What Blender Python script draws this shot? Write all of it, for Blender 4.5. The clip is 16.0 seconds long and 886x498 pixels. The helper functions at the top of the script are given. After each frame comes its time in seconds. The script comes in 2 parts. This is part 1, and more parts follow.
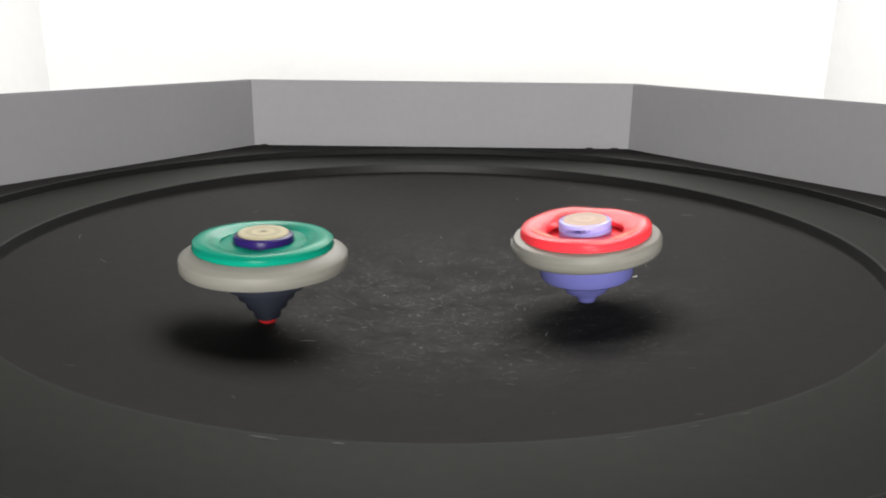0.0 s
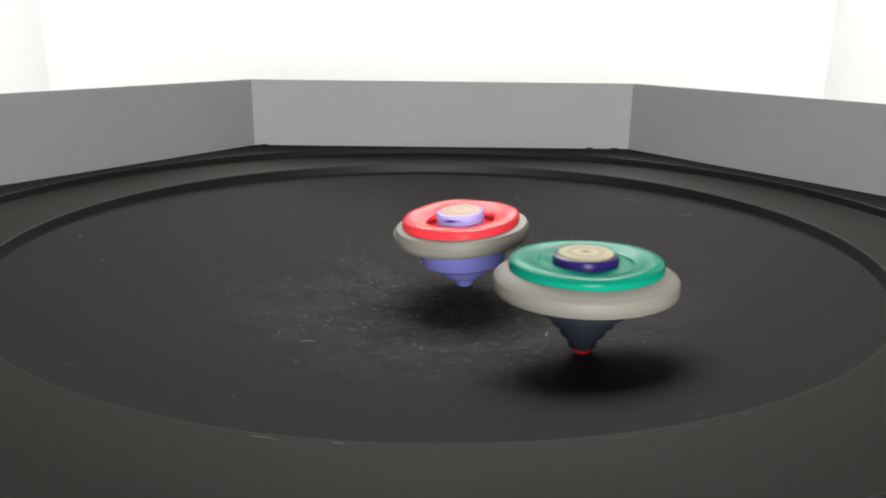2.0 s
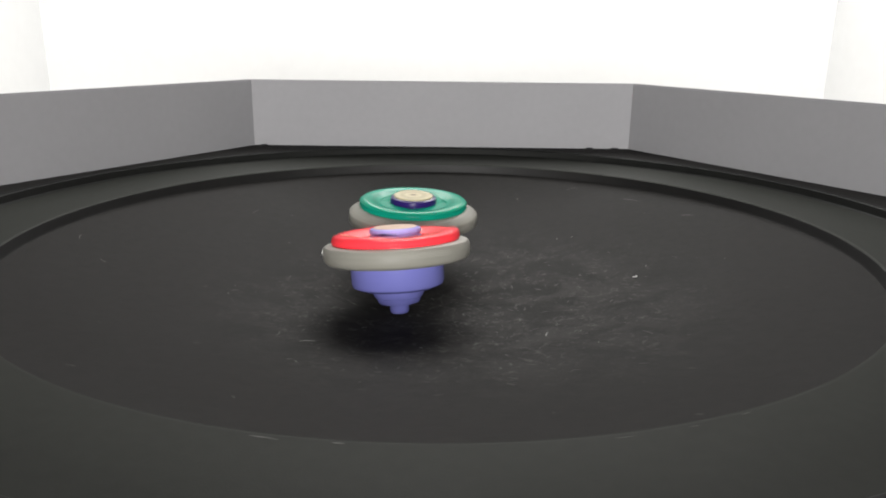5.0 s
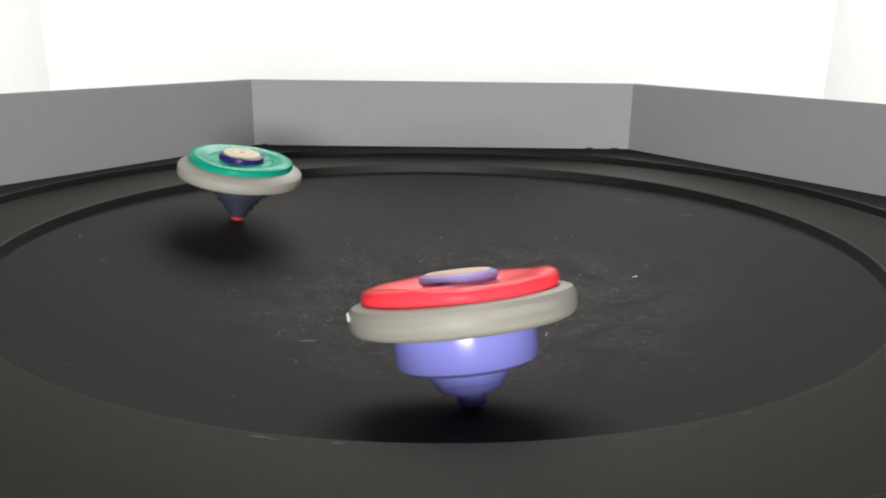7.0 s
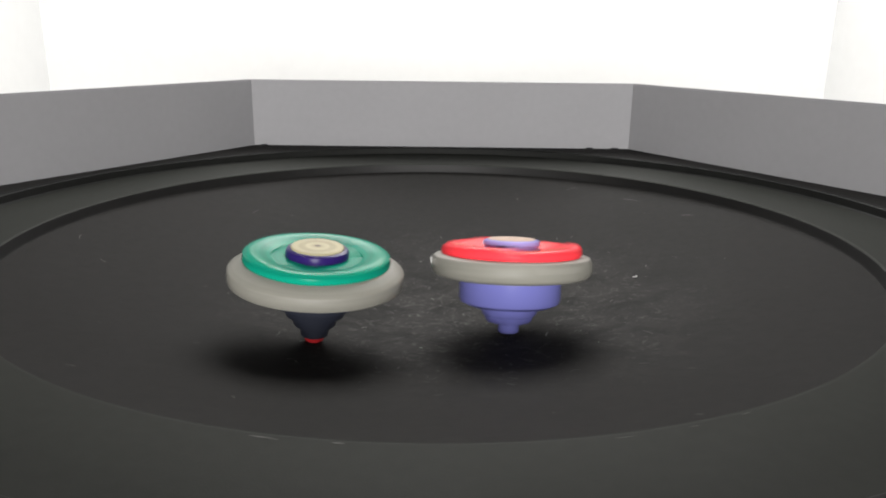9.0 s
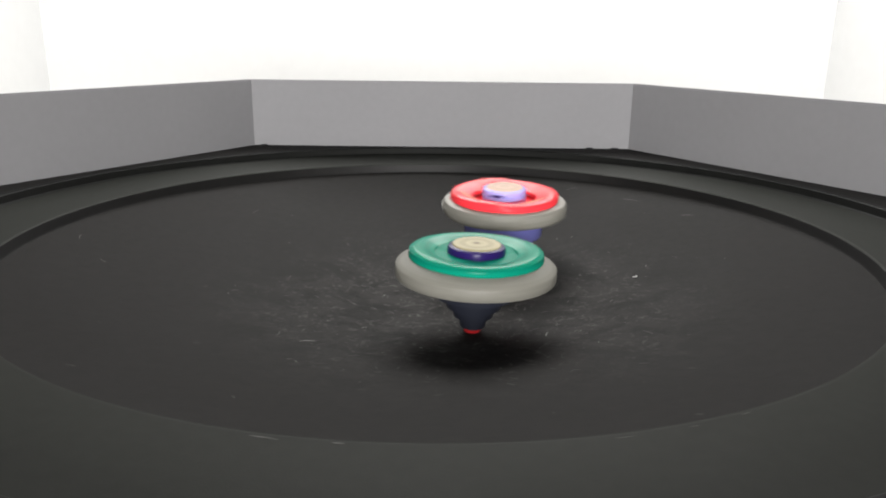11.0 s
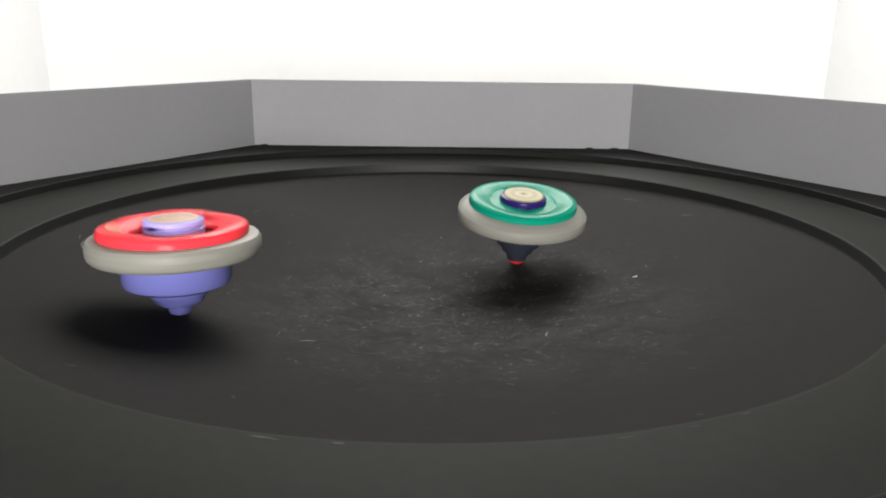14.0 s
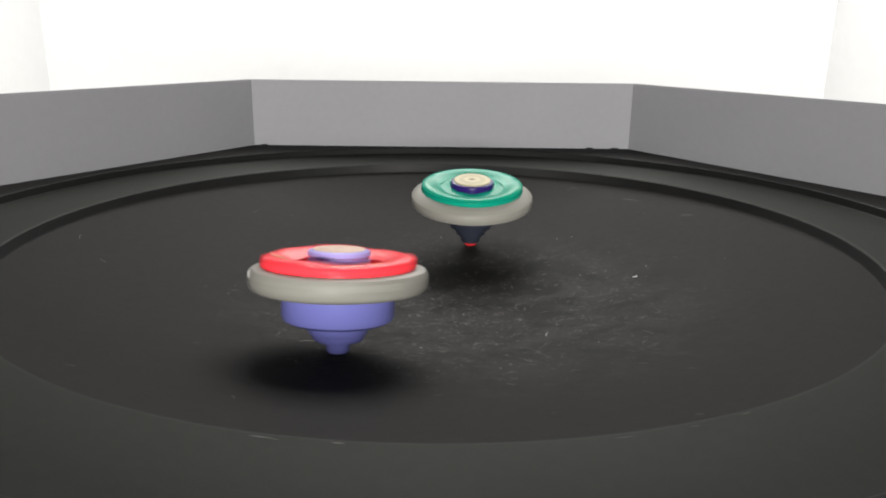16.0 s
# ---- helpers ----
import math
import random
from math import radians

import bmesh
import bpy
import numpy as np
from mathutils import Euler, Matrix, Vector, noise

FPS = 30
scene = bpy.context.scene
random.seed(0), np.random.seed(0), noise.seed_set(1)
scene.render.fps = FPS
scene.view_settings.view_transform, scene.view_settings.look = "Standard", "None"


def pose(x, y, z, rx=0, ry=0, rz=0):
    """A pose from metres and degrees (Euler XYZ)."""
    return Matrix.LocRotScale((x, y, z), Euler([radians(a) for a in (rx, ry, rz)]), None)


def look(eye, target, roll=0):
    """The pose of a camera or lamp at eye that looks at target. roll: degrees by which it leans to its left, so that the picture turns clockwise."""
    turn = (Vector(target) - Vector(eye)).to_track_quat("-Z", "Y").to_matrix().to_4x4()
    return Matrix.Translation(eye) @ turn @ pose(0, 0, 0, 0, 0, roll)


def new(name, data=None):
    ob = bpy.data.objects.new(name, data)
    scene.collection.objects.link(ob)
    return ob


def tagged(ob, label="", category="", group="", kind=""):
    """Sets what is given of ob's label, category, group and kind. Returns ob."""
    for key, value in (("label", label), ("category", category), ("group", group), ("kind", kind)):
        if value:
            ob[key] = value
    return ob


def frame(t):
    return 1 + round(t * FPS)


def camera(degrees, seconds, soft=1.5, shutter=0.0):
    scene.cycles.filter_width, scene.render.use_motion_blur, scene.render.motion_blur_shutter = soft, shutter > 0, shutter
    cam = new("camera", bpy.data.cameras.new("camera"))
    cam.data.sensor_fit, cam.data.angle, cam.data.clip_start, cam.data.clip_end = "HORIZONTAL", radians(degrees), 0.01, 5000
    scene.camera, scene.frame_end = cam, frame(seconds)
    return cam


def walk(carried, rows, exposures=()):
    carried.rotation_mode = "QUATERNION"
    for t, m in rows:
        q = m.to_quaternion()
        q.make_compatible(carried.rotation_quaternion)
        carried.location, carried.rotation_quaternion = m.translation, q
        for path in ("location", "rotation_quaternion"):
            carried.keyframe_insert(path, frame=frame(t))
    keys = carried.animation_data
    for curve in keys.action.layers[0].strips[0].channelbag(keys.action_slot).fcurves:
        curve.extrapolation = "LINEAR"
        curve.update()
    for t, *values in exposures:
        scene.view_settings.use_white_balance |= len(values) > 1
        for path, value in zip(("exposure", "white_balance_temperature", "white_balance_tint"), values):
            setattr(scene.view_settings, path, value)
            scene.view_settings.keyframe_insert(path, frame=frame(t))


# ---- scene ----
cam = camera(61.65, 16.0, soft=1.9, shutter=0.5)
EYE = (0.00188, -0.24511, 0.06401)
AIM = (EYE[0] + 0.0029, EYE[1] + math.cos(radians(16.02)), EYE[2] - math.sin(radians(16.02)))
STAND = look(EYE, AIM, 0.67)
walk(cam, [(0.0, STAND), (16.0, STAND)], exposures=[(0.0, 0.0), (16.0, 0.0)])

# ---- light: an open white tent, a broad lamp high towards its back, a window behind the camera ----
world = bpy.data.worlds.new("room_light")
world.use_nodes = True
scene.world = world
world.node_tree.nodes["Background"].inputs["Color"].default_value = (1.0, 0.985, 0.965, 1)
world.node_tree.nodes["Background"].inputs["Strength"].default_value = 0.11


def area(name, eye, target, sx, sy, watts, colour=(1, 1, 1)):
    data = bpy.data.lights.new(name, "AREA")
    data.shape, data.size, data.size_y, data.energy, data.color = "RECTANGLE", sx, sy, watts, colour
    lamp = new(name, data)
    lamp.matrix_world = look(eye, target)
    return lamp


area("window_light", (0.0, -1.5, 0.205), (0.0, 0.15, 0.03), 0.50, 0.45, 42.5, (1.0, 0.985, 0.965))
area("panel_light", (0.03, 0.60, 0.56), (0.0, -0.06, 0.0), 0.58, 0.44, 10.4, (1.0, 0.985, 0.965))


# ---- materials ----
def material(name, colour, rough=0.5, metal=0.0, spec=0.5, vary=0.06, scale=400.0, bump=0.0, bump_scale=1500.0, second=None, transmission=0.0, sub=0.0, coat=0.0, spun=False):
    m = bpy.data.materials.new(name)
    m.use_nodes = True
    nt = m.node_tree
    b = nt.nodes["Principled BSDF"]
    tc = nt.nodes.new("ShaderNodeTexCoord")
    n1 = nt.nodes.new("ShaderNodeTexNoise")
    n1.inputs["Scale"].default_value = scale
    n1.inputs["Detail"].default_value = 6
    n2 = nt.nodes.new("ShaderNodeTexNoise")
    n2.inputs["Scale"].default_value = scale / 12
    n2.inputs["Detail"].default_value = 4
    mix = nt.nodes.new("ShaderNodeMix")
    mix.data_type = "FLOAT"
    mix.inputs[0].default_value = 0.5
    nt.links.new(tc.outputs["Object"], n1.inputs["Vector"])
    nt.links.new(tc.outputs["Object"], n2.inputs["Vector"])
    if spun:
        # fine concentric grooves of a turned part
        flat = nt.nodes.new("ShaderNodeVectorMath")
        flat.operation = "MULTIPLY"
        flat.inputs[1].default_value = (1, 1, 0)
        far = nt.nodes.new("ShaderNodeVectorMath")
        far.operation = "LENGTH"
        join = nt.nodes.new("ShaderNodeCombineXYZ")
        xyz = nt.nodes.new("ShaderNodeSeparateXYZ")
        nt.links.new(tc.outputs["Object"], flat.inputs[0])
        nt.links.new(flat.outputs[0], far.inputs[0])
        nt.links.new(tc.outputs["Object"], xyz.inputs[0])
        nt.links.new(far.outputs["Value"], join.inputs["X"])
        nt.links.new(xyz.outputs["Z"], join.inputs["Z"])
        nt.links.new(join.outputs[0], n1.inputs["Vector"])
        n1.inputs["Scale"].default_value = 550.0
    nt.links.new(n1.outputs["Fac"], mix.inputs[2])
    nt.links.new(n2.outputs["Fac"], mix.inputs[3])
    ramp = nt.nodes.new("ShaderNodeValToRGB")
    lo = tuple(max(0, c * (1 - vary)) for c in colour)
    hi = second or tuple(min(1, c * (1 + vary)) for c in colour)
    ramp.color_ramp.elements[0].position, ramp.color_ramp.elements[1].position = 0.35, 0.65
    ramp.color_ramp.elements[0].color, ramp.color_ramp.elements[1].color = (*lo, 1), (*hi, 1)
    nt.links.new(mix.outputs[0], ramp.inputs["Fac"])
    nt.links.new(ramp.outputs["Color"], b.inputs["Base Color"])
    mr = nt.nodes.new("ShaderNodeMapRange")
    mr.inputs["To Min"].default_value, mr.inputs["To Max"].default_value = max(0.03, rough - 0.06), min(1, rough + 0.06)
    nt.links.new(n2.outputs["Fac"], mr.inputs["Value"])
    nt.links.new(mr.outputs["Result"], b.inputs["Roughness"])
    b.inputs["Metallic"].default_value = metal
    b.inputs["Specular IOR Level"].default_value = spec
    b.inputs["Coat Weight"].default_value = coat
    if sub:
        b.inputs["Subsurface Weight"].default_value = sub
        b.inputs["Subsurface Radius"].default_value = (0.002, 0.002, 0.0018)
        b.inputs["Subsurface Scale"].default_value = 1.0
    if bump:
        n3 = nt.nodes.new("ShaderNodeTexNoise")
        n3.inputs["Scale"].default_value = bump_scale
        n3.inputs["Detail"].default_value = 5
        nt.links.new(tc.outputs["Object"], n3.inputs["Vector"])
        bp = nt.nodes.new("ShaderNodeBump")
        bp.inputs["Strength"].default_value = bump
        bp.inputs["Distance"].default_value = 0.0003
        nt.links.new(n3.outputs["Fac"], bp.inputs["Height"])
        nt.links.new(bp.outputs["Normal"], b.inputs["Normal"])
    return m


def worn(m, colour):
    """Cloudy, finely scratched wear round the middle of the bowl."""
    nt = m.node_tree
    b = nt.nodes["Principled BSDF"]
    old = b.inputs["Base Color"].links[0].from_socket
    tc = nt.nodes.new("ShaderNodeTexCoord")

    def made(kind, **values):
        n = nt.nodes.new(kind)
        for key, value in values.items():
            n.inputs[key].default_value = value
        return n

    def times(a, c):
        n = nt.nodes.new("ShaderNodeMath")
        n.operation = "MULTIPLY"
        nt.links.new(a, n.inputs[0])
        nt.links.new(c, n.inputs[1])
        return n.outputs[0]

    def band(socket, lo, hi, to_lo=0.0, to_hi=1.0):
        n = nt.nodes.new("ShaderNodeMapRange")
        n.interpolation_type = "SMOOTHSTEP"
        n.inputs["From Min"].default_value, n.inputs["From Max"].default_value = lo, hi
        n.inputs["To Min"].default_value, n.inputs["To Max"].default_value = to_lo, to_hi
        nt.links.new(socket, n.inputs["Value"])
        return n.outputs["Result"]

    shift = nt.nodes.new("ShaderNodeMapping")
    shift.inputs["Location"].default_value = (-0.012, 0.006, 0)
    shift.inputs["Scale"].default_value = (1, 1, 0)
    nt.links.new(tc.outputs["Object"], shift.inputs["Vector"])
    far = nt.nodes.new("ShaderNodeVectorMath")
    far.operation = "LENGTH"
    nt.links.new(shift.outputs[0], far.inputs[0])
    middle = band(far.outputs["Value"], 0.022, 0.102, 1.0, 0.0)
    cloud = made("ShaderNodeTexNoise", Scale=55.0, Detail=7.0, Roughness=0.65, Distortion=0.6)
    grit = made("ShaderNodeTexNoise", Scale=280.0, Detail=8.0, Roughness=0.7, Distortion=1.4)
    for n in (cloud, grit):
        nt.links.new(tc.outputs["Object"], n.inputs["Vector"])
    haze = times(middle, band(cloud.outputs["Fac"], 0.36, 0.66))
    flecks = times(times(middle, band(cloud.outputs["Fac"], 0.36, 0.58)), band(grit.outputs["Fac"], 0.53, 0.68))
    add = nt.nodes.new("ShaderNodeMath")
    add.operation = "MULTIPLY_ADD"
    nt.links.new(haze, add.inputs[0])
    add.inputs[1].default_value = 0.28
    nt.links.new(flecks, add.inputs[2])
    mix = nt.nodes.new("ShaderNodeMix")
    mix.data_type, mix.clamp_factor = "RGBA", True
    nt.links.new(add.outputs[0], mix.inputs[0])
    nt.links.new(old, mix.inputs[6])
    mix.inputs[7].default_value = (*colour, 1)
    nt.links.new(mix.outputs[2], b.inputs["Base Color"])


M_DISH = material("black_moulded_plastic", (0.0192, 0.0185, 0.0177), 0.66, spec=0.03, vary=0.12, scale=300, bump=0.25, bump_scale=2500)
worn(M_DISH, (0.085, 0.081, 0.078))
M_LEDGE = material("black_ledge_plastic", (0.0246, 0.0260, 0.0228), 0.66, spec=0.05, vary=0.08, scale=300, bump=0.10, bump_scale=2500)
# step and rim: dish plastic with the shade of the steps painted in
M_STEP = material("shaded_black_plastic", (0.0085, 0.0083, 0.0080), 0.54, spec=0.20, vary=0.2, scale=300)
M_RIM = material("shaded_dull_plastic", (0.0075, 0.0078, 0.0072), 0.6, spec=0.08, vary=0.2, scale=300)
M_WALL = material("grey_card", (0.205, 0.203, 0.210), 0.85, spec=0.2, vary=0.03, scale=250, bump=0.08, bump_scale=1800)
M_WHITE = material("white_board", (0.64, 0.645, 0.645), 0.8, vary=0.02, scale=60)
M_TABLE = material("pale_table", (0.55, 0.53, 0.50), 0.6, vary=0.05, scale=60)
M_RING = material("milky_grey_plastic", (0.236, 0.229, 0.200), 0.48, spec=0.2, vary=0.16, scale=220, sub=0.2, spun=True)
M_NUB = material("clear_white_plastic", (0.33, 0.32, 0.29), 0.3, vary=0.05, scale=220)
M_GREEN = material("green_plastic", (0.003, 0.225, 0.146), 0.24, spec=0.05, vary=0.30, scale=200, spun=True)
M_PALE = material("pale_green_plastic", (0.003, 0.23, 0.150), 0.24, spec=0.05, vary=0.2, scale=200, spun=True)
M_NAVY = material("dark_violet_plastic", (0.019, 0.009, 0.085), 0.30, spec=0.10, vary=0.1, scale=200)
M_BASE = material("blue_black_plastic", (0.022, 0.025, 0.038), 0.45, vary=0.15, scale=200)
M_REDTIP = material("red_rubber", (0.62, 0.025, 0.03), 0.5, vary=0.08, scale=200)
M_RED = material("red_plastic", (0.90, 0.045, 0.060), 0.20, spec=0.07, vary=0.12, scale=200, bump=0.2, bump_scale=260, spun=True)
M_LAV = material("lavender_plastic", (0.165, 0.170, 0.47), 0.20, vary=0.06, scale=200)
# the same lavender for the collar, light on it put into a paler colour
M_LAVLIT = material("lit_lavender_plastic", (0.36, 0.34, 0.72), 0.22, spec=0.08, vary=0.06, scale=200)
M_CREAM = material("cream_sticker", (0.42, 0.37, 0.23), 0.6, spec=0.15, vary=0.35, scale=500, spun=True)
M_PEACH = material("peach_sticker", (0.56, 0.40, 0.31), 0.6, spec=0.15, vary=0.20, scale=500, spun=True)
# peach that stands for highlights on the red ring
M_PATCH = material("painted_peach_glint", (0.78, 0.30, 0.20), 0.25, spec=0.08, vary=0.15, scale=300, spun=True)
M_INK = material("brown_ink", (0.10, 0.07, 0.04), 0.6)
M_SCUFF = material("scuffed_plastic", (0.058, 0.056, 0.053), 0.7, spec=0.2, vary=0.5, scale=300)
M_DUST = material("pale_dust", (0.16, 0.155, 0.15), 0.8)
M_CHIP = material("white_chip", (0.45, 0.44, 0.43), 0.7)


# ---- mesh helpers ----
def mesh_object(name, verts, faces, mat, parent=None, label="", smooth=True):
    me = bpy.data.meshes.new(name)
    me.from_pydata(verts, [], faces)
    me.update()
    bm = bmesh.new()
    bm.from_mesh(me)
    bmesh.ops.recalc_face_normals(bm, faces=bm.faces)
    bm.to_mesh(me)
    bm.free()
    if smooth:
        me.polygons.foreach_set("use_smooth", [True] * len(me.polygons))
        me.set_sharp_from_angle(angle=radians(38))
    me.materials.append(mat)
    ob = new(name, me)
    if parent:
        ob.parent = parent
    if label:
        ob["label"] = label
    return ob


def turned(profile, seg=96, shape=None):
    """A turned body from (radius, height) pairs in metres; shape(angle, r, z) may return a changed (r, z)."""
    verts, faces, rings = [], [], []
    for r, z in profile:
        if r < 1e-6:
            rings.append([len(verts)])
            verts.append((0, 0, z))
            continue
        ids = []
        for i in range(seg):
            a = 2 * math.pi * i / seg
            rr, zz = shape(a, r, z) if shape else (r, z)
            ids.append(len(verts))
            verts.append((rr * math.cos(a), rr * math.sin(a), zz))
        rings.append(ids)
    for lo, hi in zip(rings, rings[1:]):
        for i in range(seg):
            j = (i + 1) % seg
            if len(lo) == 1 and len(hi) == 1:
                continue
            if len(lo) == 1:
                faces.append((lo[0], hi[i], hi[j]))
            elif len(hi) == 1:
                faces.append((lo[i], lo[j], hi[0]))
            else:
                faces.append((lo[i], lo[j], hi[j], hi[i]))
    return verts, faces


def mm(*pairs):
    return [(r / 1000, z / 1000) for r, z in pairs]


def closed(pairs):
    return pairs + pairs[:1]


def box(name, lo, hi, mat, parent=None, bevel=0.0):
    bm = bmesh.new()
    bmesh.ops.create_cube(bm, size=1)
    for v in bm.verts:
        v.co = [(lo[k] + hi[k]) / 2 + v.co[k] * (hi[k] - lo[k]) for k in range(3)]
    if bevel:
        bmesh.ops.bevel(bm, geom=bm.edges[:], offset=bevel, segments=2, affect="EDGES")
    me = bpy.data.meshes.new(name)
    bm.to_mesh(me)
    bm.free()
    me.materials.append(mat)
    ob = new(name, me)
    if parent:
        ob.parent = parent
    return ob


# ---- the arena ----
R1, R2 = 0.1370, 0.1683       # inner lip and outer lip of the round ledge
Z_BOTTOM, K, K4 = -0.02769, 1.5335, 17.0   # bowl: z = Z_BOTTOM + K r^2 - K4 r^4
Z_OUT, Z_TOP = 0.0040, 0.0398  # top of the outer plate, top of the walls


def bowl(x, y):
    """Height of the bowl's floor: a dish that flattens towards its step."""
    r = math.hypot(x, y)
    flat, edge = 0.110, -0.00384
    if r <= flat:
        return Z_BOTTOM + K * r**2 - K4 * r**4
    z0, slope, run = Z_BOTTOM + K * flat**2 - K4 * flat**4, 2 * K * flat - 4 * K4 * flat**3, R1 - flat
    c = (edge - z0 - slope * run) / run**2
    return z0 + slope * (r - flat) + c * (r - flat) ** 2


def build_dish():
    dish = tagged(new("arena_dish"), "shallow round black plastic bowl with a stepped rim, scuffed in the middle", "arena", kind="structure")
    e = bowl(R1, 0)
    floor = [(0.0, Z_BOTTOM)] + [((R1 - 0.0009) * i / 48, bowl((R1 - 0.0009) * i / 48, 0)) for i in range(1, 49)]
    mesh_object("bowl_floor", *turned(floor, 256), M_DISH, dish)
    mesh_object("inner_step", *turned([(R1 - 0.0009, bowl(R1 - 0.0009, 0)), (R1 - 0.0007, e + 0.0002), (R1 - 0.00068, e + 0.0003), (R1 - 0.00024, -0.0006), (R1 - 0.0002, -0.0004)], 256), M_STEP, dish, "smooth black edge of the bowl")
    mesh_object("ledge", *turned([(R1 - 0.0002, -0.0004), (R1 + 0.0001, -0.0001), (R1 + 0.0003, 0.0), (R1 + 0.0010, 0.0), (R1 + 0.004, 0.0), (0.5 * (R1 + R2), 0.0001), (R2 - 0.004, 0.0002), (R2 - 0.0024, 0.0004)], 256), M_LEDGE, dish)
    # the dark colour runs onto the flat plate, widening the painted shade band
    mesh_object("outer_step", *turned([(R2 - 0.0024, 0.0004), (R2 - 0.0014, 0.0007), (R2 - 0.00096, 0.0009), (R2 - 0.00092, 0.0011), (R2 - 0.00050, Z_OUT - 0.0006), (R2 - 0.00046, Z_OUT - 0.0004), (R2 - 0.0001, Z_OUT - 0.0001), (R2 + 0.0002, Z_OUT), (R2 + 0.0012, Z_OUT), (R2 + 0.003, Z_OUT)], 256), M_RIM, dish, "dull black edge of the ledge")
    return dish


build_dish()
SIDE = 0.212
C30, S30 = math.cos(radians(30.7)), math.sin(radians(30.7))
HEX = [(-0.1032, 0.1718), (0.1066, 0.1718), (0.1066 + SIDE * S30, 0.1718 - SIDE * C30), (0.1066, 0.1718 - 2 * SIDE * C30), (-0.1032, 0.1718 - 2 * SIDE * C30), (-0.1032 - SIDE * S30, 0.1718 - SIDE * C30)]


def build_plate():
    """Six-sided plate round the bowl, with a round hole."""
    seg = 240
    verts, faces = [], []
    for i in range(seg):
        a = 2 * math.pi * i / seg
        d = Vector((math.cos(a), math.sin(a)))
        best = 9.0
        for k in range(6):
            p, q = Vector(HEX[k]), Vector(HEX[(k + 1) % 6])
            e = q - p
            den = d.x * e.y - d.y * e.x
            if abs(den) > 1e-9:
                s = (p.x * e.y - p.y * e.x) / den
                u = (p.x * d.y - p.y * d.x) / den
                if s > 0 and -1e-6 <= u <= 1 + 1e-6:
                    best = min(best, s)
        out = max(best + 0.003, R2 + 0.004)
        verts += [(d.x * (R2 + 0.0028), d.y * (R2 + 0.0028), Z_OUT), (d.x * out, d.y * out, Z_OUT), (d.x * out, d.y * out, Z_OUT - 0.03)]
    for i in range(seg):
        j = (i + 1) % seg
        faces += [(3 * i, 3 * i + 1, 3 * j + 1, 3 * j), (3 * i + 1, 3 * i + 2, 3 * j + 2, 3 * j + 1)]
    ob = mesh_object("arena_plate", verts, faces, M_DISH, smooth=False)
    return tagged(ob, "flat black plastic plate round the bowl", "arena", kind="structure")


build_plate()


def build_wall(name, p, q, more, label):
    """A card wall from p to q; more: how far its ends run on past the corners."""
    p, q = Vector(p), Vector(q)
    e = (q - p).normalized()
    ln = (q - p).length
    bm = bmesh.new()
    bmesh.ops.create_cube(bm, size=1)
    lo, hi = (-more, 0, Z_OUT - 0.0005), (ln + more, 0.004, Z_TOP)
    for v in bm.verts:
        v.co = [(lo[k] + hi[k]) / 2 + v.co[k] * (hi[k] - lo[k]) for k in range(3)]
    rim = [ed for ed in bm.edges if all(v.co.z > Z_TOP - 1e-5 for v in ed.verts) and abs(ed.verts[0].co.x - ed.verts[1].co.x) > 0.01]
    bmesh.ops.bevel(bm, geom=rim, offset=0.0007, segments=2, affect="EDGES")
    me = bpy.data.meshes.new(name)
    bm.to_mesh(me)
    bm.free()
    me.materials.append(M_WALL)
    ob = new(name, me)
    ob.matrix_world = Matrix.Translation((p.x, p.y, 0)) @ Matrix.Rotation(math.atan2(e.y, e.x), 4, "Z")
    return tagged(ob, label, "wall", kind="structure")


for nm, a, b in (("wall_north", 0, 1), ("wall_east", 1, 2), ("wall_west", 5, 0)):
    build_wall(nm, HEX[a], HEX[b], 0.0035 if nm == "wall_north" else 0.0, "low grey card wall standing on the black arena plate")

# white boards round the arena
tagged(box("wall_back", (-0.5135, 0.75, -0.06), (0.5036, 0.76, 0.75), M_WHITE), "plain white board behind the arena", "wall", kind="structure")
tagged(box("wall_left", (-0.5265, 0.40, -0.06), (-0.5135, 0.76, 0.75), M_WHITE), "plain white side board beside the arena", "wall", kind="structure")
tagged(box("wall_right", (0.5036, 0.40, -0.06), (0.5166, 0.76, 0.75), M_WHITE), "plain white side board beside the arena", "wall", kind="structure")
tagged(box("table", (-1.5, -1.5, -0.09), (1.5, 1.5, -0.06), M_TABLE), "pale table top under the arena", "table", kind="structure")


# ---- small things on the arena ----
def build_clip(x, y, turn, ln):
    bm = bmesh.new()
    bmesh.ops.create_cube(bm, size=1)
    for v in bm.verts:
        v.co = (v.co.x * ln * (1 if v.co.z < 0 else 0.6), v.co.y * 0.0022, Z_OUT + 0.0002 + v.co.z * 0.0009)
    bmesh.ops.bevel(bm, geom=bm.edges[:], offset=0.0003, segments=2, affect="EDGES")
    me = bpy.data.meshes.new("wall_clip")
    bm.to_mesh(me)
    bm.free()
    me.materials.append(M_RIM)
    ob = new("wall_clip", me)
    ob.matrix_world = pose(x, y, 0, 0, 0, turn)
    return tagged(ob, "small black plastic tab at the foot of the grey wall", "clip", group="wall tabs")


build_clip(-0.0975, 0.1708, 30, 0.0045)
build_clip(0.0848, 0.1709, 0, 0.0050)
build_clip(0.0988, 0.1706, 0, 0.0055)


def lay(x, y):
    r = math.hypot(x, y)
    return bowl(x, y) if r < R1 - 0.001 else (0.0 if r < R2 - 0.003 else Z_OUT)


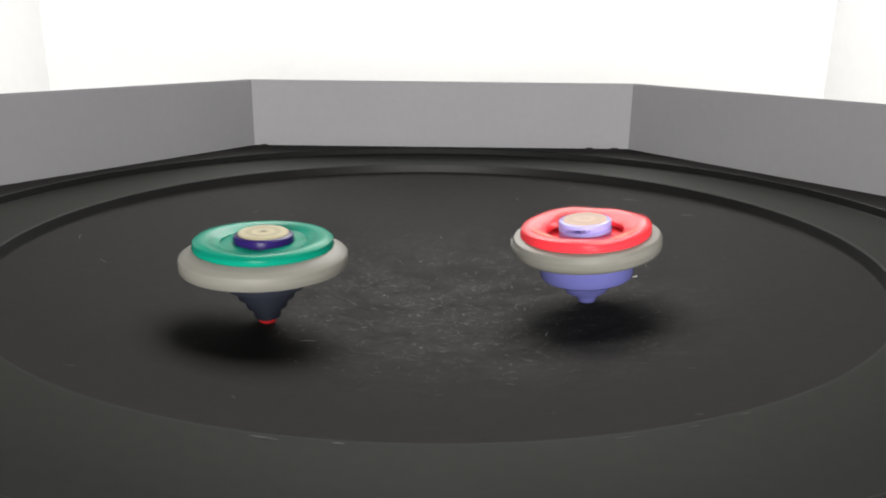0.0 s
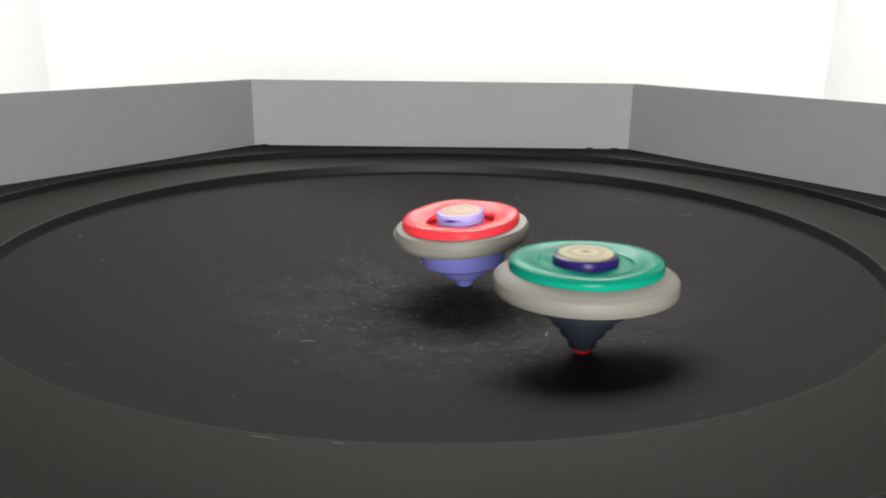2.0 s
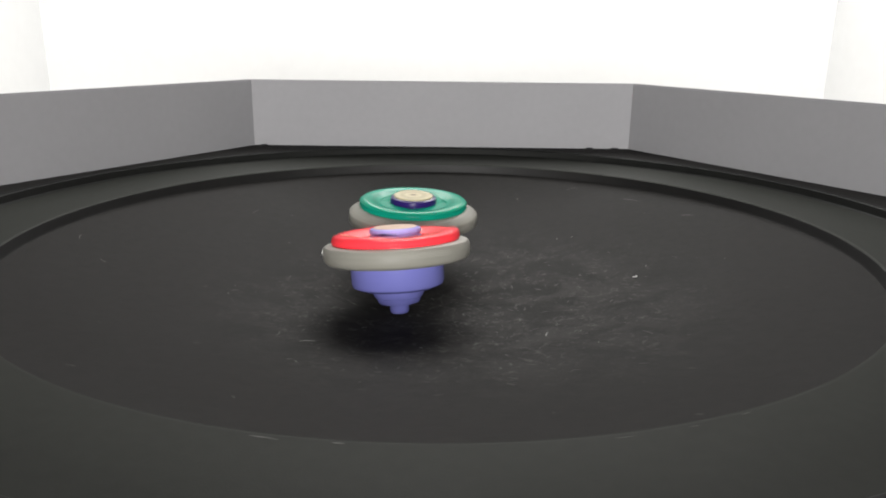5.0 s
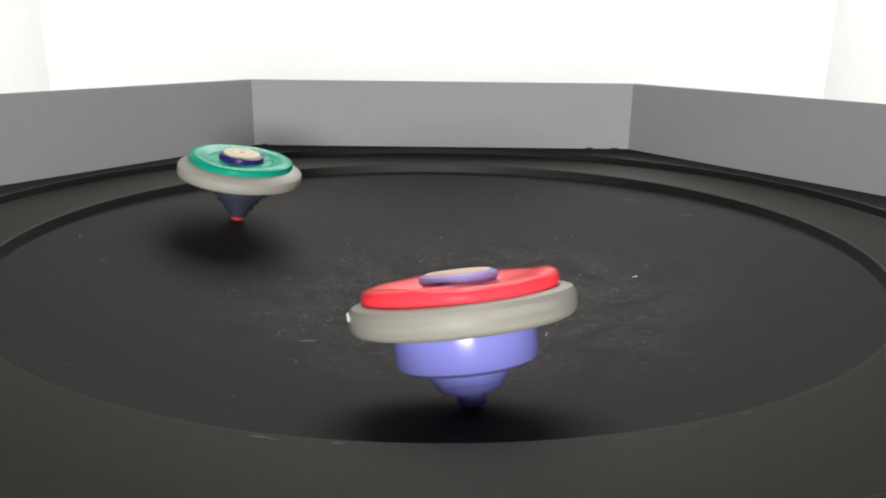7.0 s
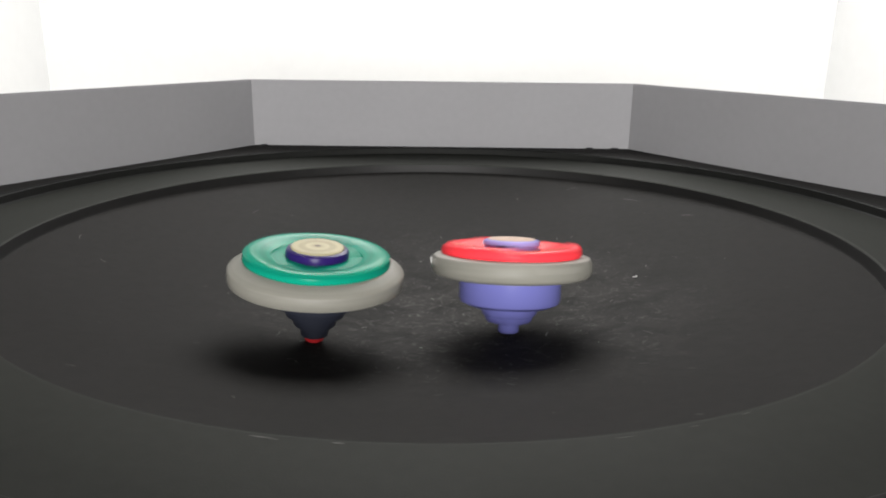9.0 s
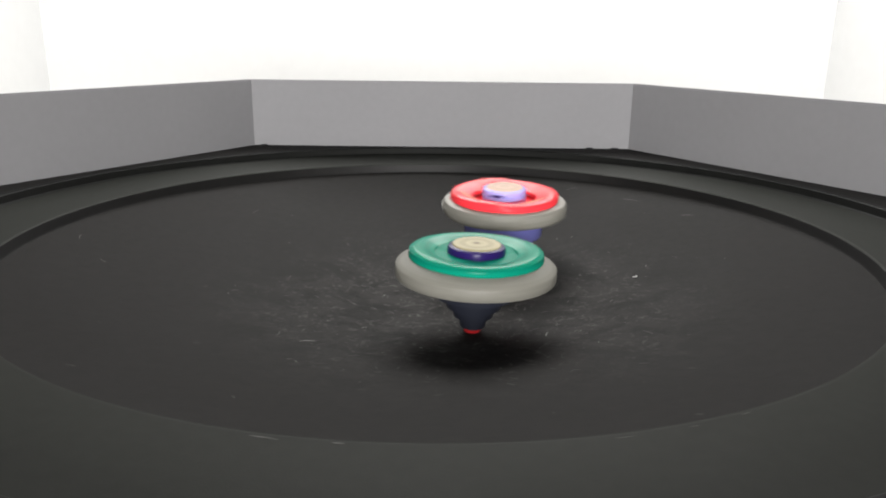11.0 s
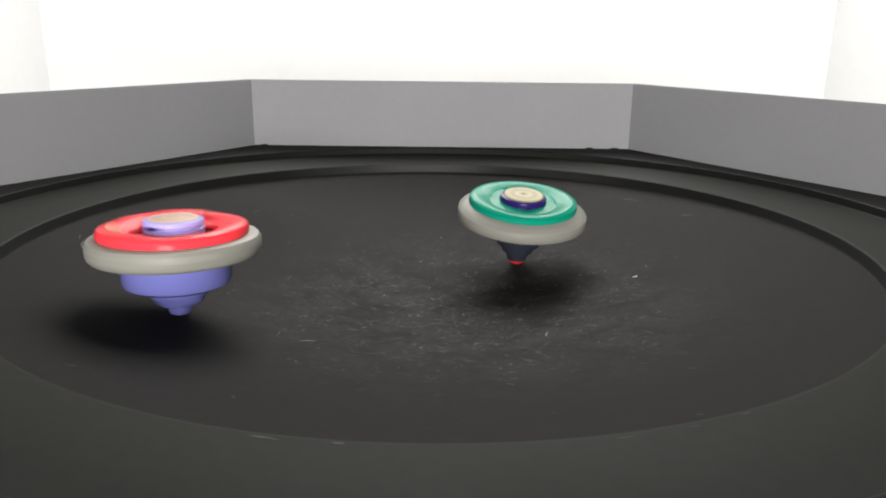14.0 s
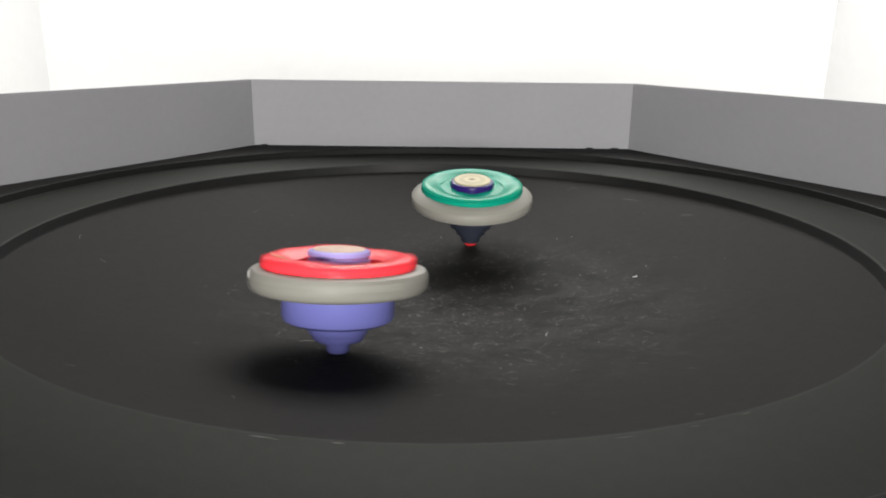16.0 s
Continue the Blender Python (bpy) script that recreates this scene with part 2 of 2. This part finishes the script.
def strip(verts, faces, x, y, ln, turn, wide, bend):
    """A thin bent scrape, tapered to both ends, just above the plastic."""
    c, s = math.cos(turn), math.sin(turn)
    base = len(verts)
    n = 4
    for i in range(n + 1):
        u = i / n - 0.5
        w = wide * (1 - (2 * u) ** 2) * 0.5 + wide * 0.08
        off = bend * (1 - (2 * u) ** 2)
        for side in (-1, 1):
            px = x + c * u * ln - s * (off + side * w)
            py = y + s * u * ln + c * (off + side * w)
            verts.append((px, py, lay(px, py) + 0.00006))
    for i in range(n):
        k = base + 2 * i
        faces.append((k, k + 1, k + 3, k + 2))


def build_scuffs():
    rnd = random.Random(7)
    for name, mat, count, spread, longest, label in (("scuffs", M_SCUFF, 420, 0.050, 0.0030, "faint pale scuffs worn into the middle of the black bowl"),
                                                     ("dust", M_DUST, 40, 0.060, 0.0016, "pale dust specks lying in the black bowl")):
        verts, faces = [], []
        for i in range(count):
            r = math.hypot(rnd.gauss(0, spread * 0.62), rnd.gauss(0, spread * 0.62)) if i % 6 else rnd.uniform(0, 0.130)
            a = rnd.uniform(0, 2 * math.pi)
            x, y = 0.010 + r * math.cos(a), -0.006 + r * math.sin(a)
            if math.hypot(x, y) > 0.134:
                continue
            ln = rnd.uniform(0.15, 1.0) ** 2 * longest + 0.0004
            strip(verts, faces, x, y, ln, rnd.uniform(0, math.pi), rnd.uniform(0.00010, 0.00024) + 0.06 * ln, rnd.uniform(-0.12, 0.12) * ln)
        marks = ((-37.2, -42.1, 5.8, 23), (35.1, -31.6, 5.0, 75), (-3.7, -41.5, 1.4, -55), (-20, 158, 1.2, 10), (22, 172.0, 1.0, 0)) if name == "dust" else (
            (106.3, 62.0, 6.7, -36), (65.3, 109.7, 6.8, 7), (-127.3, 12.0, 5.5, 106), (-113.2, -3.5, 4.5, -39), (-80.0, 75.0, 5.0, 66), (88.1, 88.7, 9.0, -37), (63.3, -41.0, 5.5, -68), (-43.1, -98.4, 2.0, -47), (-69, 120, 7.0, 25))
        for x, y, ln, turn in marks:
            strip(verts, faces, x / 1000, y / 1000, ln / 1000, radians(turn), 0.00045 if name == "dust" else 0.00030, 0.06 * ln / 1000)
        tagged(mesh_object(name, verts, faces, mat, smooth=False), label, "scuff marks" if name == "scuffs" else "dust", kind="stuff")
    # worn spots along the near lip
    verts, faces = [], []
    for k in range(6):
        a = radians(-90 + rnd.uniform(-38, 38)) if k > 2 else radians((-101.3, -100.6, -96.0)[k])
        r = R1 + 0.0012 + rnd.uniform(0, 0.0008)
        strip(verts, faces, r * math.cos(a), r * math.sin(a), rnd.uniform(0.002, 0.006), a + math.pi / 2, 0.0004 if k < 3 else 0.0002, 0.0)
    tagged(mesh_object("lip_wear", verts, faces, M_SCUFF, smooth=False), "pale worn marks on the lip of the bowl", "scuff marks", kind="stuff")


build_scuffs()


def build_chip(x, y, turn):
    """A flake of white plastic, thinner at one end."""
    bm = bmesh.new()
    bmesh.ops.create_cube(bm, size=1)
    for v in bm.verts:
        slim = 0.45 if v.co.x < 0 else 1.0
        v.co = (v.co.x * 0.0017, v.co.y * 0.0009 * slim, (v.co.z + 0.5) * 0.0005 * slim)
    bmesh.ops.bevel(bm, geom=bm.edges[:], offset=0.00008, segments=1, affect="EDGES")
    me = bpy.data.meshes.new("plastic_chip")
    bm.to_mesh(me)
    bm.free()
    me.materials.append(M_CHIP)
    ob = new("plastic_chip", me)
    r = math.hypot(x, y)
    slope = math.degrees(math.atan((bowl(r + 0.001, 0) - bowl(r - 0.001, 0)) / 0.002))
    out = math.degrees(math.atan2(y, x))
    ob.matrix_world = pose(x, y, bowl(x, y), 0, 0, out) @ pose(0, 0, 0, 0, -slope, 0) @ pose(0, 0, 0, 0, 0, turn - out)
    return tagged(ob, "tiny white chip of plastic lying in the black bowl", "chip")


build_chip(0.0729, 0.0125, -12)


# ---- the two tops ----
def build_green():
    top = tagged(new("spinning_top"), "green and milky grey plastic spinning top with a red tip", "spinning top", group="battling tops")
    mesh_object("tip", *turned(mm((0, 0), (1.6, 0.0), (2.5, 0.3), (2.8, 0.8), (2.8, 1.9), (0, 1.9)), 48), M_REDTIP, top, "red rubber tip")
    mesh_object("base", *turned(mm((0, 1.7), (3.4, 1.7), (4.0, 2.1), (4.5, 5.0), (6.2, 5.6), (6.8, 8.2), (8.6, 8.8), (9.2, 11.5), (12.5, 12.6), (13.2, 16.0), (13.2, 19.5), (0, 19.5)), 72), M_BASE, top, "blue-black stepped plastic base")
    mesh_object("weight_ring", *turned(closed(mm((13, 18.5), (23.2, 18.7), (24.7, 18.9), (25, 19.3), (25, 22.5), (24.7, 22.9), (21.2, 24.9), (20, 25.1), (13, 25.0))), 120,
                lambda a, r, z: (r * (1 + 0.004 * math.cos(3 * a)) if r > 0.02 else r, z)), M_RING, top, "milky grey translucent plastic ring")
    mesh_object("disc", *turned(closed(mm((12.8, 24.4), (20.6, 24.4), (20.9, 25.5), (20.6, 26.9), (19.5, 27.7), (17.9, 27.8), (16.4, 27.5), (14.9, 27.0), (13.4, 26.5), (12.9, 26.3), (12.8, 25.0))), 120,
                lambda a, r, z: (r * (1 + (0.010 * math.cos(4 * a) if r > 0.015 else 0)), z + (0.0003 * math.cos(2 * a) if z > 0.0255 else 0))), M_GREEN, top, "glossy green plastic disc")
    mesh_object("inner_plate", *turned(mm((0, 24.3), (13.4, 24.3), (13.4, 26.15), (0, 26.15)), 72), M_PALE, top, "pale green inner plate")
    for k in range(4):
        ob = box("spoke", (0.0070, -0.0050, 0.0254), (0.0136, 0.0050, 0.0265), M_GREEN, top, 0.0004)
        ob.matrix_basis = Matrix.Rotation(math.pi * (0.25 + 0.5 * k), 4, "Z")
    collar = mesh_object("collar", *turned(mm((0, 25.0), (8.9, 25.0), (9.0, 27.6), (8.7, 28.4), (8.0, 28.8), (0, 28.8)), 72), M_NAVY, top, "dark violet plastic collar")
    mesh_object("cap", *turned(mm((0, 28.6), (7.5, 28.6), (7.6, 29.0), (7.3, 29.3), (0, 29.35)), 60), M_CREAM, collar, "cream round sticker")
    mesh_object("mark", *turned(mm((0, 29.36), (0.9, 29.38), (0.9, 29.44), (0, 29.45)), 16, lambda a, r, z: (r * (0.5 + 0.5 * abs(math.cos(a))), z)), M_INK, collar)
    return top


def build_red():
    top = tagged(new("spinning_top"), "red and lavender plastic spinning top with a milky grey ring, leaning", "spinning top", group="battling tops")

    def lug(a, r, z):
        if z < 0.0245:
            return r, z
        return r * (1 + 0.006 * math.cos(6 * a + 1)), z + 0.0004 * math.cos(3 * a + 0.4) + 0.0003 * math.cos(7 * a + 0.5)

    mesh_object("tip", *turned(mm((0, 0), (2.6, 0.0), (3.1, 0.4), (3.3, 1.0), (3.3, 3.8), (0, 3.8)), 48), M_LAV, top)
    mesh_object("base", *turned(mm((0, 3.5), (6.2, 3.5), (6.9, 4.1), (7.3, 5.5), (8.2, 5.9), (8.9, 7.4), (9.3, 8.7), (13.8, 9.1), (15.3, 10.0), (15.8, 11.4), (15.8, 19.0), (0, 19.0)), 96,
                lambda a, r, z: (r * (1 + 0.05 * math.cos(4 * a)) if z < 0.0058 else r, z)), M_LAV, top, "lavender stepped plastic base")
    weight = mesh_object("weight_ring", *turned(closed(mm((14, 17.9), (22.0, 18.0), (23.6, 18.5), (24.4, 19.4), (24.7, 20.5), (24.7, 23.0), (24.0, 24.2), (22.6, 24.7), (14, 24.7))), 120,
                lambda a, r, z: (r * (1 + 0.012 * math.cos(3 * a)) if r > 0.02 else r, z)), M_RING, top, "milky grey plastic ring")
    mesh_object("ring", *turned(closed(mm((12.4, 24.2), (21.0, 24.2), (21.6, 25.0), (21.5, 26.6), (21.0, 27.4), (19.9, 27.8), (18.6, 27.9), (16.5, 27.4), (14.2, 26.5), (12.7, 25.8), (12.4, 25.0))), 120, lug), M_RED, top, "glossy red plastic ring")
    for k in range(2):
        verts, faces = [], []
        n = 12
        for i in range(n + 1):
            t = math.pi * (k + 0.5) + radians(-48 + 96 * i / n)
            for r, z in ((0.0080, 0.0249), (0.0142, 0.0249), (0.0142, 0.0263), (0.0120, 0.0258), (0.0080, 0.0256)):
                verts.append((r * math.cos(t), r * math.sin(t), z))
        for i in range(n):
            for j in range(5):
                q = (j + 1) % 5
                faces.append((5 * i + j, 5 * i + q, 5 * i + 5 + q, 5 * i + 5 + j))
        faces += [(0, 1, 2, 3, 4), tuple(5 * n + j for j in (4, 3, 2, 1, 0))]
        mesh_object("spoke", verts, faces, M_RED, top)
    # thin peach patches paint highlights onto the ring's top
    for turn, wide in ((-62, 46), (-150, 34)):
        verts, faces = [], []
        n, line = 12, mm((14.4, 26.62), (15.6, 27.08), (16.6, 27.46), (17.6, 27.70), (18.6, 27.93))
        for i in range(n + 1):
            t = radians(turn - wide / 2 + wide * i / n)
            for up in (0.00012, 0.00003):
                for r, z in line:
                    rr, zz = lug(t, r, z)
                    verts.append((rr * math.cos(t), rr * math.sin(t), zz + up))
        k = len(line)
        loop = list(range(k)) + list(range(2 * k - 1, k - 1, -1))
        for i in range(n):
            a = 2 * k * i
            for p, q in zip(loop, loop[1:] + loop[:1]):
                faces.append((a + p, a + q, a + 2 * k + q, a + 2 * k + p))
        faces += [tuple(loop), tuple(2 * k * n + p for p in reversed(loop))]
        mesh_object("pale_patch", verts, faces, M_PATCH, top, "pale peach patch, a highlight painted on the red ring")
    mesh_object("hub", *turned(mm((0, 22.2), (14.2, 22.2), (14.2, 23.4), (0, 23.4)), 72), M_RED, top)
    collar = mesh_object("collar", *turned(mm((0, 21.2), (8.5, 21.2), (8.7, 25.6), (8.7, 26.6), (8.2, 26.9), (8.2, 27.4), (8.7, 27.7), (8.7, 28.6), (8.4, 29.1), (7.7, 29.3), (0, 29.3)), 72), M_LAVLIT, top, "lavender plastic collar")
    mesh_object("cap", *turned(mm((0, 29.1), (7.2, 29.1), (7.3, 29.4), (7.0, 29.6), (0, 29.65)), 60), M_PEACH, collar, "peach round sticker")
    for k in range(3):
        ob = box("nub", (0.0234, -0.0020, 0.0208), (0.0250, 0.0020, 0.0240), M_NUB, weight, 0.0008)
        ob.matrix_basis = Matrix.Rotation(math.pi * (1 + 2 * k / 3), 4, "Z")
    box("slot", (-0.0058, -0.00885, 0.0272), (-0.0010, -0.0066, 0.0281), M_NAVY, collar, 0.0002)
    return top


GREEN_TOP = build_green()
RED_TOP = build_red()

# seconds, tip x, tip y in mm, lean towards x, lean towards y in degrees
GREEN_PATH = [
    (0, -51.9, -28.3, 0.6, -1.1),
    (0.5, -36.7, -46, 1.7, 0.3),
    (1, -11.5, -59.5, 0.7, 1.1),
    (1.5, 15.9, -62, -2.7, 1.9),
    (2, 41.8, -52, -1, 0.7),
    (2.5, 61.3, -29.5, -5.5, 0.5),
    (3, 67.7, -2.3, -4.4, -1.2),
    (3.5, 58.7, 26.7, -4.3, -1.8),
    (4, 41, 42.8, -3.1, -2.9),
    (4.2, 31.1, 45.8, -2.5, -2.5),
    (4.7, 4, 47, 0, -2.5),
    (5.1, -14, 43, 2, -3),
    (5.5, -29, 93, 4, -4.5),
    (5.9, -46, 117, 5.5, -4.8),
    (6.3, -66, 117, 6.2, -4.6),
    (6.5, -74.5, 111.2, 6.7, -5.2),
    (7, -85.3, 63.3, 8.7, -4),
    (7.5, -86.7, 25.9, 8.3, -4.7),
    (8, -77.5, -4, 6.7, -3.2),
    (8.5, -56.6, -27.4, 5.8, -2.2),
    (9, -35.4, -40.9, 4.2, -1.1),
    (9.2, -35.7, -46.7, 4, 0),
    (10.2, -14, -46, 2.5, -1),
    (11.3, 21.6, -15.4, 1.3, -0.6),
    (11.5, 23.9, -7.5, 1, -2.3),
    (12, 21.8, 9.1, 1.7, -3.5),
    (12.5, 12.5, 23.8, 2.4, -3.8),
    (13, 2.9, 27.2, 3.7, -3.8),
    (13.3, -2, 27.9, 3.2, -4.4),
    (13.5, 11.1, 32.3, 2.9, -5.3),
    (14, 32.2, 41.3, 3, -8.8),
    (14.5, 40.6, 47, 2.3, -8.2),
    (15, 39.1, 52.8, 0.4, -9.1),
    (15.5, 28.4, 59.4, 0.6, -10),
    (16, 14.4, 61.1, 0.2, -8.6),
]
RED_PATH = [
    (0, 52.5, -3.6, -5.5, -2.4),
    (0.5, 47.1, 11.3, -4, -3.1),
    (1, 37.4, 24.7, -6.8, -6.2),
    (1.5, 24.8, 28.2, -7.8, -4.7),
    (2, 11.1, 21.8, -4.6, -2.5),
    (2.5, 0.8, 13.9, -4.8, -0.7),
    (3, -7.2, 5.1, -5.0, 2),
    (3.5, -8.8, -0.2, -6.7, 1.1),
    (4, -10.6, -3.7, -6.3, 2),
    (4.2, -11.7, -8.2, -0.5, 7.5),
    (4.7, -13.5, -13.5, -2, 8),
    (5.1, -11.5, -10, -4, 9),
    (5.6, -13, -62, -7, 12),
    (6.3, -6.6, -99.9, -9.5, 14.0),
    (6.5, -3.2, -100.4, -9.0, 14.6),
    (7, 9.2, -98.3, -7, 14),
    (7.5, 17.6, -86, -5, 12.6),
    (8, 22.1, -71.1, -4.1, 14.8),
    (8.5, 20.7, -50.4, -2.4, 14.5),
    (8.8, 16.2, -34.6, -0.4, 13.2),
    (9, 23.3, -28.6, 0.8, 10.3),
    (9.2, 33.4, -15.5, 2.5, 9.1),
    (10.2, 62, 22, -2, 3),
    (11.3, 10.8, 56.8, 1.2, -5.6),
    (11.5, 0.5, 57.8, 2.6, -6.3),
    (12, -24.7, 48.7, 6.4, -5.6),
    (12.5, -41.7, 33.6, 5, -6.1),
    (13, -48.6, 14.1, 4.9, -0.7),
    (13.3, -49.2, 5.4, 4.2, -0.1),
    (13.5, -60, -8.4, 1.0, -2.2),
    (14, -76.8, -34.2, 0, 2.3),
    (14.5, -79.2, -46.2, 1.4, 4.2),
    (15, -68.0, -61.8, 4.0, 15.5),
    (15.5, -47.6, -61.5, 2.2, 12.3),
    (16, -26.9, -51.6, 1.2, 9.1),
]


def glide(path, t):
    """Smooth curve through the rows of a path."""
    n = len(path)
    i = 0
    while i < n - 2 and path[i + 1][0] <= t:
        i += 1
    t0, t1 = path[i][0], path[i + 1][0]
    u = (t - t0) / (t1 - t0)
    out = []
    for c in range(1, 5):
        p0, p1 = path[i][c], path[i + 1][c]
        m0 = (p1 - path[i - 1][c]) / (t1 - path[i - 1][0]) if i > 0 else (p1 - p0) / (t1 - t0)
        m1 = (path[i + 2][c] - p0) / (path[i + 2][0] - t0) if i < n - 2 else (p1 - p0) / (t1 - t0)
        h = t1 - t0
        out.append((2 * u**3 - 3 * u**2 + 1) * p0 + (u**3 - 2 * u**2 + u) * h * m0 + (3 * u**2 - 2 * u**3) * p1 + (u**3 - u**2) * h * m1)
    return out


def spin_rows(path, degrees_per_key, foot):
    rows = []
    for k in range(16 * FPS + 1):
        t = k / FPS
        x, y, lx, ly = glide(path, t)
        axis = Vector((math.sin(radians(lx)), math.sin(radians(ly)), 0))
        axis.z = math.sqrt(max(0.1, 1 - axis.x**2 - axis.y**2))
        lean = Vector((0, 0, 1)).rotation_difference(axis).to_matrix().to_4x4()
        x, y = x / 1000, y / 1000
        lift = foot * math.sqrt(axis.x**2 + axis.y**2)
        rows.append((t, Matrix.Translation((x, y, bowl(x, y) + lift)) @ lean @ Matrix.Rotation(radians(degrees_per_key * k), 4, "Z")))
    return rows


def motions():
    walk(GREEN_TOP, spin_rows(GREEN_PATH, 72.0, 0.0018))
    walk(RED_TOP, spin_rows(RED_PATH, 72.0, 0.0028))


motions()
